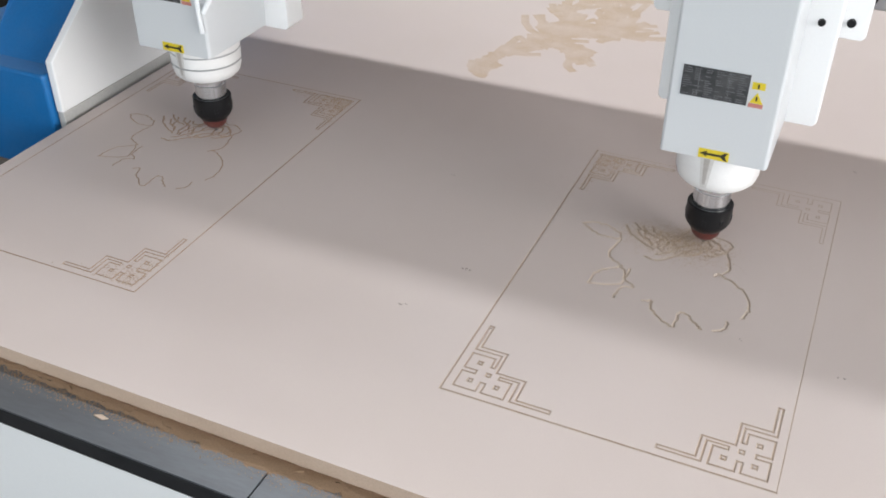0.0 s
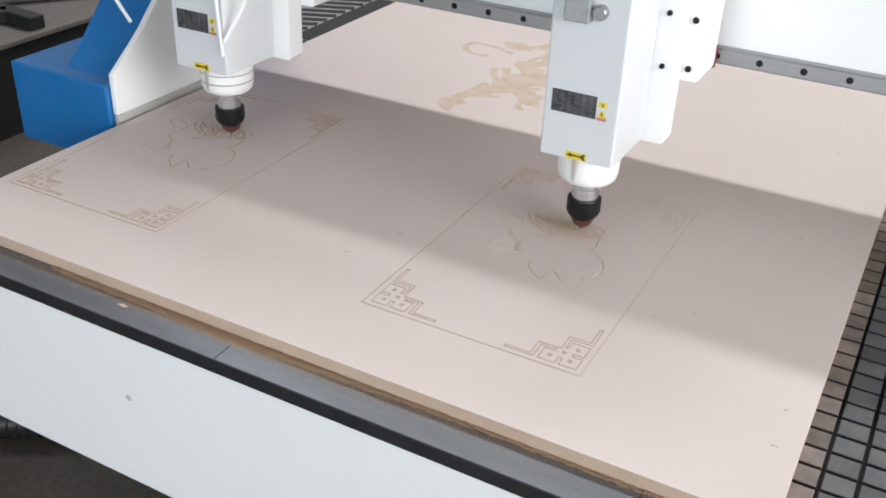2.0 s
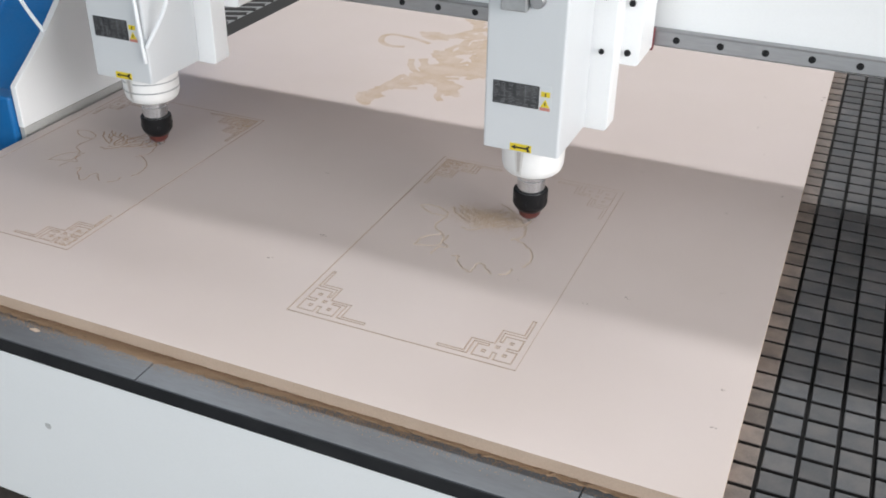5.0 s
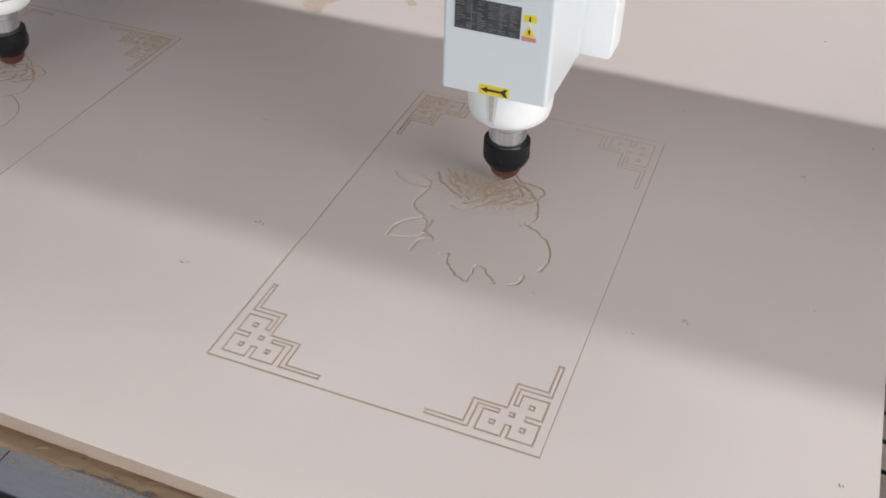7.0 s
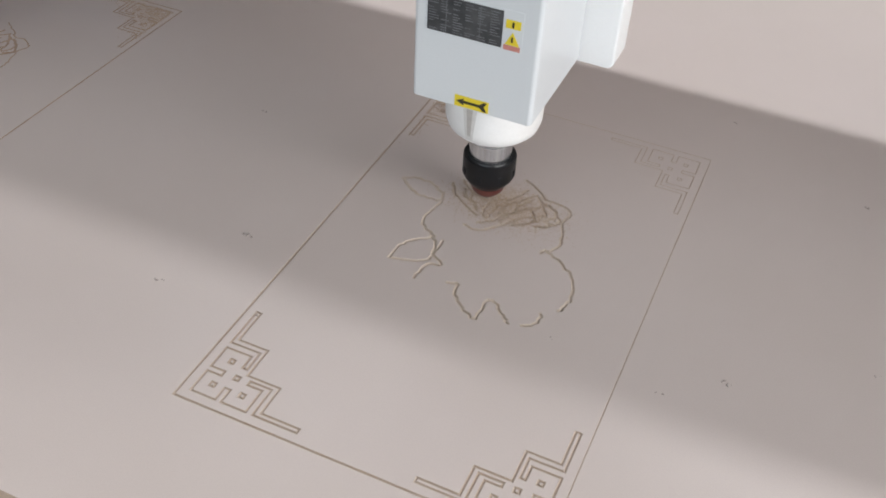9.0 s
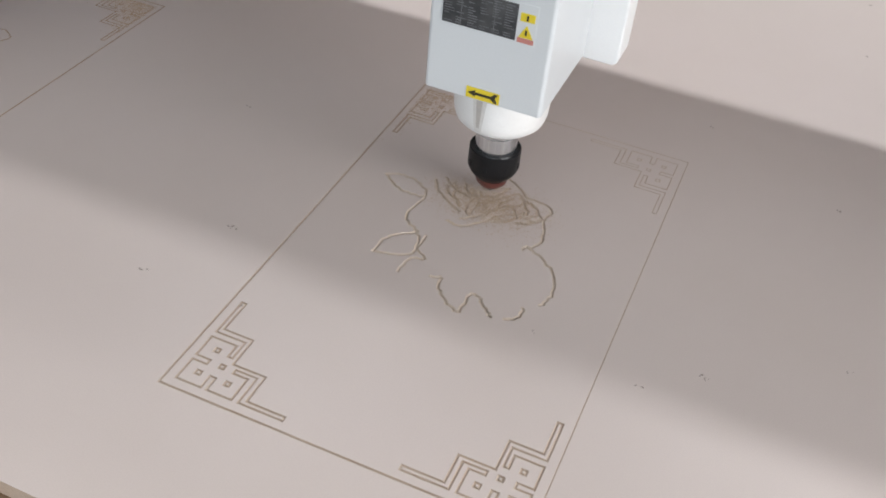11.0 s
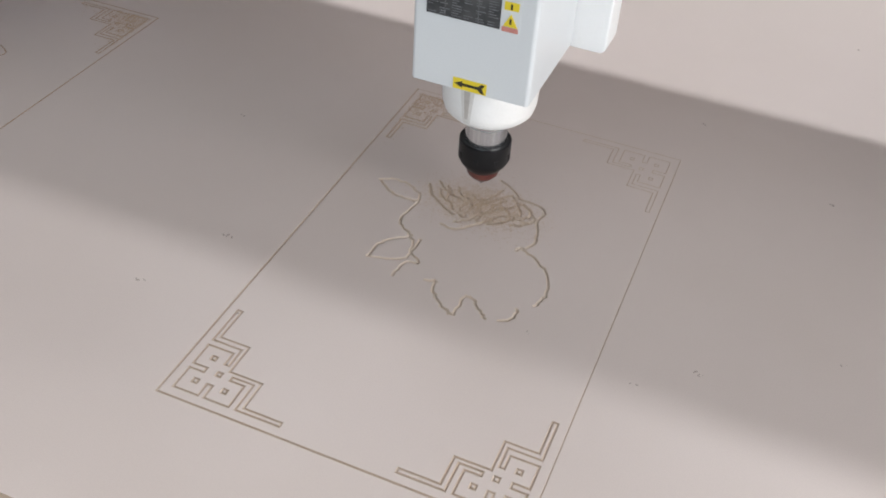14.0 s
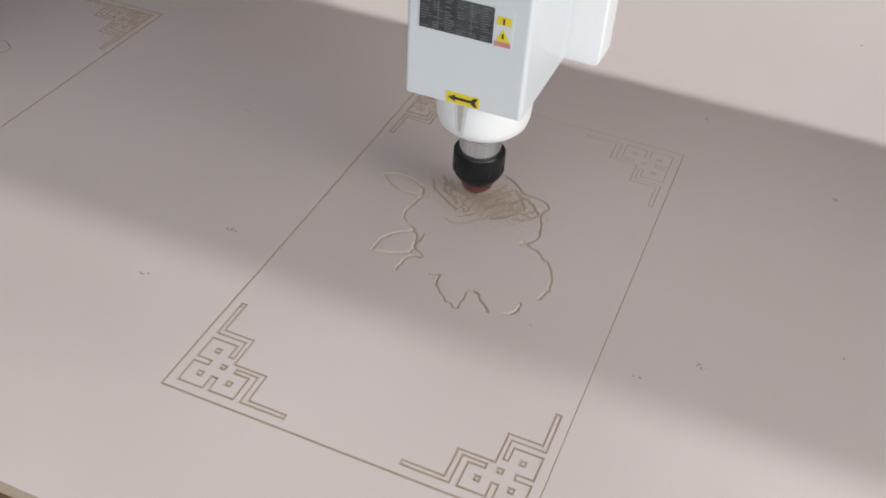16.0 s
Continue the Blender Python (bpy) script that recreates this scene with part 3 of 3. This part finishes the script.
# ---------------------------------------------------------------- the spindle heads
# their space: the tool's tip at the origin, z up
def spindle_head():
    head = thing("spindle_head", "white square spindle with a black collet nut", "router spindle", "spindle heads on the gantry")
    body = part("body", prism([(-0.051, -0.060), (0.051, -0.060), (0.053, -0.057), (0.053, 0.062), (-0.053, 0.062), (-0.053, -0.057)], "z", 0.135, 0.46, 0.0015), HOUSING, head,
                "square white spindle housing")
    plate = part("rating_plate", box(-0.041, 0.022, -0.0608, -0.0595, 0.2, 0.231), PLATE, body, "dark rating plate")
    bm = bmesh.new()
    rng = random.Random(5)
    for col in range(6):
        for row in range(13):
            x = -0.0398 + col * 0.0103
            w = rng.uniform(0.004, 0.0092)
            if rng.random() < 0.9:
                box(x, x + w, -0.0611, -0.0607, 0.2018 + row * 0.0022, 0.2026 + row * 0.0022, bm=bm)
    for x in (-0.025, 0.0035):
        box(x - 0.0003, x + 0.0003, -0.0611, -0.0607, 0.201, 0.230, bm=bm)
    part("plate_print", bm, SILVER, plate, "rows of pale bars")
    border = part("plate_border", box(-0.0418, 0.0385, -0.0604, -0.0594, 0.1985, 0.2325), HOUSING, body, "pale border of the rating plate")
    for z, mat in ((0.222, YELLOW), (0.2095, YELLOW)):
        bm = prism([(0.0245, z - 0.0055), (0.0365, z - 0.0055), (0.0305, z + 0.0055)], "y", -0.0609, -0.0603) if z < 0.215 else box(0.0245, 0.0365, -0.0609, -0.0603, z - 0.004, z + 0.003)
        sticker = part("warning_mark", bm, YELLOW, body, "yellow warning mark")
        part("warning_print", box(0.0297, 0.0313, -0.0612, -0.0608, z - 0.003, z + 0.0015), INK, sticker)
    part("warning_bar", box(0.0237, 0.0373, -0.0609, -0.0603, 0.1995, 0.2035), PINK, body, "faded red bar")
    arrow = part("arrow_sticker", box(-0.0140, 0.0158, -0.0607, -0.0598, 0.1368, 0.1470), YELLOW, body, "yellow sticker with a black arrow")
    part("arrow", prism([(-0.0125, 0.142), (-0.0055, 0.1452), (-0.006, 0.1432), (0.008, 0.1432), (0.0115, 0.1462), (0.0145, 0.1462), (0.012, 0.142), (0.0145, 0.1378), (0.0115, 0.1378),
                         (0.008, 0.1408), (-0.006, 0.1408), (-0.0055, 0.1388)], "y", -0.0611, -0.0606), INK, arrow, "black arrow")
    part("flange", lathe([(0.019, 0.0835), (0.030, 0.0835), (0.0365, 0.086), (0.041, 0.0905), (0.0432, 0.098), (0.0437, 0.110), (0.0445, 0.134), (0.0, 0.134)], 48), PLASTIC, head, "round white nose flange", True)
    for width, lo, hi, r, mat in ((20, 0.092, 0.1335, 0.0002, SMEAR_PALE), (9, 0.097, 0.1335, 0.0004, SMEAR)):
        bm = bmesh.new()
        rows = []
        for k in range(7):
            z = lo + (hi - lo) * k / 6
            base = 0.0411 + 0.0021 * min(1, (z - 0.0905) / 0.0075) if z < 0.098 else 0.0432 + 0.0013 * (z - 0.098) / 0.036
            half = width / 2 * (0.45 + 0.55 * k / 6)
            rows.append([bm.verts.new(((base + r + 0.0003) * math.cos(radians(-98 + half * s)), (base + r + 0.0003) * math.sin(radians(-98 + half * s)), z)) for s in (-1, -0.5, 0, 0.5, 1)])
        for a, b in zip(rows, rows[1:]):
            for k in range(4):
                bm.faces.new((a[k], a[k + 1], b[k + 1], b[k]))
        part("smear", bm, mat, head, "brown grease smear on the flange", True)
    part("nose", lathe([(0.0, 0.040), (0.0195, 0.040), (0.0198, 0.044), (0.0198, 0.0715), (0.0188, 0.0725), (0.0188, 0.090), (0, 0.090)], 40), CHROME, head, "turned steel nose with reflections as streaks in its colour", True)
    bm = lathe([(0.0198, 0.0535), (0.0235, 0.0545), (0.0246, 0.0535), (0.0247, 0.0335), (0.0225, 0.029), (0.0175, 0.0222), (0.014, 0.021), (0, 0.021)], 40)
    nut = part("collet_nut", bm, BLACK_OXIDE, head, "black collet nut", True)
    for k in range(8):
        m = pose(0, 0, 0, 0, 0, 45 * k)
        bm = box(0.0238, 0.0252, -0.0022, 0.0022, 0.0365, 0.0425, 0.0004)
        bm.transform(m)
        part("nut_rib", bm, BLACK_OXIDE, nut)
    part("collet", lathe([(0.0, 0.0075), (0.004, 0.0075), (0.0105, 0.010), (0.0150, 0.0150), (0.0168, 0.022), (0.0, 0.022)], 32), RED, head, "worn red collet ring", True)
    part("cutter", lathe([(0.0, 0.0004), (0.0006, 0.0006), (0.0032, 0.0036), (0.0032, 0.012), (0, 0.012)], 16), CHROME, head, "steel engraving cutter", True)
    zplate = part("slide_plate", prism([(-0.081, 0.132), (0.081, 0.132), (0.085, 0.136), (0.085, 0.52), (-0.085, 0.52), (-0.085, 0.136)], "y", 0.0625, 0.100, 0.002), WHITE, head, "white vertical slide plate")
    for x in (-0.067, 0.067):
        for z in (0.246, 0.32):
            part("bolt", lathe([(0, 0.003), (0.0035, 0.003), (0.004, 0.0005), (0.004, 0)], 12, m=pose(x, 0.0625, z, 90)), BLACK_OXIDE, zplate)
    carriage = part("carriage_plate", prism([(-0.107, 0.218), (0.107, 0.218), (0.111, 0.222), (0.111, 0.52), (-0.111, 0.52), (-0.111, 0.222)], "y", 0.1005, 0.180, 0.002), WHITE, head, "white carriage plate")
    for x in (-0.094, 0.094):
        for z in (0.236, 0.305):
            part("bolt", lathe([(0, 0.003), (0.0042, 0.003), (0.0048, 0.0005), (0.0048, 0)], 12, m=pose(x, 0.1005, z, 90)), BLACK_OXIDE, carriage)
    for x in (-0.072, 0.072):
        for z in (0.2325, 0.4895):
            block = part("bearing_block", box(x - 0.034, x + 0.034, 0.1805, 0.1925, z - 0.016, z + 0.016, 0.002), GREY, carriage, "steel bearing block")
            for s in (-1, 1):
                part("end_seal", box(x + s * 0.0365 - 0.0025, x + s * 0.0365 + 0.0025, 0.182, 0.1925, z - 0.016, z + 0.016, 0.001), SEAL, block, "dark red end seal")
    part("clamp_block", box(-0.030, 0.004, -0.078, -0.0602, 0.328, 0.38, 0.002), GREY, body, "grey metal connector block")
    part("knob", lathe([(0, 0.012), (0.008, 0.012), (0.0095, 0.010), (0.0095, 0.0), (0, 0.0)], 24, m=pose(0.0145, -0.0602, 0.342, 90)), STEEL, body, "round dark connector", True)
    return head


head_r = spindle_head()
head_l = copy_thing(head_r, pose(0, 0, 0))
tagged(head_r, "white square spindle with black collet nut, engraving the board")
tagged(head_l, "white square spindle with thin white air tubes, engraving the board")
for z in (0.106, 0.121):
    part("flange_groove", lathe([(0.0436, z - 0.0012), (0.0443, z - 0.0008), (0.0443, z + 0.0008), (0.0440, z + 0.0012)], 48), GREY, head_l, "dull grey groove")
# air tubes on the second head
part("air_tube", tube([(0.044, -0.068, 0.42), (0.046, -0.068, 0.34), (0.048, -0.067, 0.25), (0.050, -0.064, 0.17)], 0.003), TUBE, head_l, "thin white air tube")
part("air_tube", tube([(0.092, -0.030, 0.42), (0.096, -0.030, 0.34), (0.084, -0.042, 0.26), (0.055, -0.064, 0.195)], 0.003), TUBE, head_l, "thin white air tube")
part("air_tube", tube([(-0.255, -0.02, 0.40), (-0.240, -0.03, 0.31), (-0.205, -0.04, 0.235), (-0.155, -0.05, 0.185)], 0.003), TUBE, head_l, "thin white air tube")

# ---------------------------------------------------------------- beside the machine
def platform():
    low = thing("low_platform", "low steel platform with dusty grey top, sides darkened as shade", "platform")
    part("top", box(-4.6, -2.32, -0.8, 4.5, 0.33, 0.35, 0.004), DUSTY, low, "dusty grey top sheet")
    # the shadow on the platform's side is painted as a near-black skirt
    part("skirt", box(-4.56, -2.35, -0.76, 4.46, 0.0, 0.3295), BLACK_AND_SHADE, low, "skirt with the side's shade in its near-black colour")
    for k, (x, y, rz, lx) in enumerate(((-2.66, 1.32, 48, 0.46), (-2.55, 1.50, -4, 0.40), (-3.0, 2.0, 60, 1.2), (-3.05, 0.95, 62, 0.9), (-2.52, 2.65, 66, 0.8))):
        bar = part("steel_bar", box(-lx / 2, lx / 2, -0.032, 0.032, 0, 0.05, 0.005), BLACK)
        bar.matrix_world = pose(x, y, 0.3505, 0, 0, rz)
        tagged(bar, "black steel bar lying on the low platform", "steel bar", "loose bars beside the machine")
    for x, y, rz, lx in ((-2.55, 1.85, 55, 0.6), (-2.75, 1.85, 62, 0.7)):
        bar = part("steel_pipe", lathe([(0, -lx / 2), (0.03, -lx / 2), (0.035, -lx / 2 + 0.005), (0.035, lx / 2 - 0.005), (0.03, lx / 2), (0, lx / 2)], 20, m=pose(0, 0, 0, 0, 90, 0)), GREY, smooth=True)
        bar.matrix_world = pose(x, y, 0.386, 0, 0, rz)
        tagged(bar, "pale grey steel pipe lying on the low platform", "steel pipe", "loose bars beside the machine")


platform()


def hose(points, radius, text):
    ob = thing("hose", text, "hose", "hoses on the floor")
    part("corrugated_tube", tube(points, radius, 14, 10), RUBBER, ob, smooth=True)
    line = smooth_line(points, 14)
    bm = bmesh.new()
    for a, b in zip(line, line[1:]):
        turn = (b - a).to_track_quat("Z", "Y").to_matrix().to_4x4()
        lathe([(radius * 0.98, -0.004), (radius * 1.09, -0.002), (radius * 1.09, 0.002), (radius * 0.98, 0.004)], 14, bm=bm, m=Matrix.Translation((a + b) / 2) @ turn)
    part("ribs", bm, RUBBER, ob)


hose([(-1.75, -0.10, 0.036), (-1.40, 0.02, 0.036), (-1.10, 0.13, 0.036), (-0.85, 0.30, 0.036), (-0.70, 0.60, 0.036)], 0.033, "black corrugated suction hose on the floor")
hose([(-1.85, 0.02, 0.036), (-1.45, 0.14, 0.036), (-1.12, 0.27, 0.036), (-0.92, 0.45, 0.036), (-0.82, 0.80, 0.036)], 0.033, "black corrugated suction hose on the floor")


def lubricator():
    can = thing("oil_can", "red metal oil can with a clear round cap on the floor", "oil can", at=(-0.945, -0.040, 0))
    part("can", lathe([(0, 0), (0.042, 0), (0.045, 0.004), (0.045, 0.085), (0.040, 0.095), (0.02, 0.10), (0, 0.10)], 28), CAN, can, "red painted can", True)
    part("cap", lathe([(0.0, 0.099), (0.021, 0.099), (0.024, 0.104), (0.024, 0.118), (0.018, 0.124), (0, 0.124)], 24), PALE, can, "pale round cap", True)


lubricator()

# ---------------------------------------------------------------- tiles of the vacuum table
def tiles():
    PX, PY, GAP_X, GAP_Y = 0.0364, 0.0336, 0.0046, 0.0050
    bm = bmesh.new()
    w, d = (PX - GAP_X) / 2, (PY - GAP_Y) / 2
    low = [bm.verts.new((x, y, -0.0118)) for x, y in ((-w, -d), (w, -d), (w, d), (-w, d))]
    mid = [bm.verts.new((x, y, -0.0008)) for x, y in ((-w, -d), (w, -d), (w, d), (-w, d))]
    top = [bm.verts.new((x, y, 0)) for x, y in ((0.0008 - w, 0.0008 - d), (w - 0.0008, 0.0008 - d), (w - 0.0008, d - 0.0008), (0.0008 - w, d - 0.0008))]
    # tile sides take the near-black: shade of the gaps painted on, bevel stays grey
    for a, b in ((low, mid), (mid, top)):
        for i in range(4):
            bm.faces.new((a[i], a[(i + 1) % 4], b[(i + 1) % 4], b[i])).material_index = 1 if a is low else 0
    bm.faces.new(top)
    me = bpy.data.meshes.new("tile")
    bm.to_mesh(me)
    bm.free()
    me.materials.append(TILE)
    me.materials.append(BLACK_AND_SHADE)
    edge = me.copy()
    edge.materials[0] = TILE_DUSTY
    for i in range(5):
        for j in range(47):
            y = 0.0235 - 4 * PY + PY * j
            if y - d < -0.106:
                continue
            tile = new("tile", edge if i == 0 else me)
            tile.parent = bed
            tile.location = (0.5588 + PX * i, y, BED)
    rest = bmesh.new()
    for i in range(5, 21):
        for j in range(74):
            y = 0.0235 - 4 * PY + PY * j
            if y - d > -0.106:
                x = 0.5588 + PX * i
                box(x - w, x + w, y - d, y + d, BED - 0.0118, BED, bm=rest)
    part("tile_field", rest, TILE, bed)["kind"] = "stuff"


tiles()


# ---------------------------------------------------------------- what moves
def motions():
    heads = [
        (0, 0.1690, 0.3380, 0.0000),
        (0.5, 0.1720, 0.3260, 0.0000),
        (1, 0.1640, 0.3150, 0.0000),
        (1.5, 0.1650, 0.3210, 0.0000),
        (2, 0.1680, 0.3340, 0.0000),
        (2.5, 0.1540, 0.3120, 0.0000),
        (3, 0.1490, 0.3080, 0.0000),
        (3.5, 0.1800, 0.3130, 0.0000),
        (4, 0.1950, 0.3340, 0.0000),
        (4.5, 0.1950, 0.3340, 0.0000),
        (5, 0.1980, 0.3400, 0.0000),
        (7.5, 0.1310, 0.3490, 0.0000),
        (8, 0.1140, 0.3450, 0.0000),
        (8.5, 0.1240, 0.3220, 0.0000),
        (9, 0.1200, 0.3290, 0.0000),
        (11.5, 0.1370, 0.3460, 0.0000),
        (12, 0.1250, 0.3410, 0.0000),
        (12.5, 0.1220, 0.3370, 0.0000),
        (13, 0.1350, 0.3380, 0.0000),
        (13.5, 0.1390, 0.3480, 0.0000),
        (13.7, 0.1366, 0.3464, 0.0080),
        (14, 0.1330, 0.3440, 0.0130),
        (14.25, 0.1325, 0.3450, 0.0090),
        (14.4, 0.1322, 0.3456, 0.0010),
        (14.5, 0.1320, 0.3460, 0.0000),
        (15, 0.1320, 0.3440, 0.0000),
        (15.2, 0.1332, 0.3436, 0.0010),
        (15.35, 0.1341, 0.3433, 0.0090),
        (15.5, 0.1350, 0.3430, 0.0130),
        (15.7, 0.1330, 0.3382, 0.0100),
        (15.85, 0.1315, 0.3346, 0.0010),
        (16, 0.1300, 0.3310, 0.0000),
    ]
    walk(head_r, [(t, pose(x, y, TOP + z)) for t, x, y, z in heads])
    walk(head_l, [(t, pose(x - 0.6440, y - 0.008, TOP + z)) for t, x, y, z in heads])
    walk(gantry, [(t, pose(0, y, TOP)) for t, x, y, z in heads])


motions()
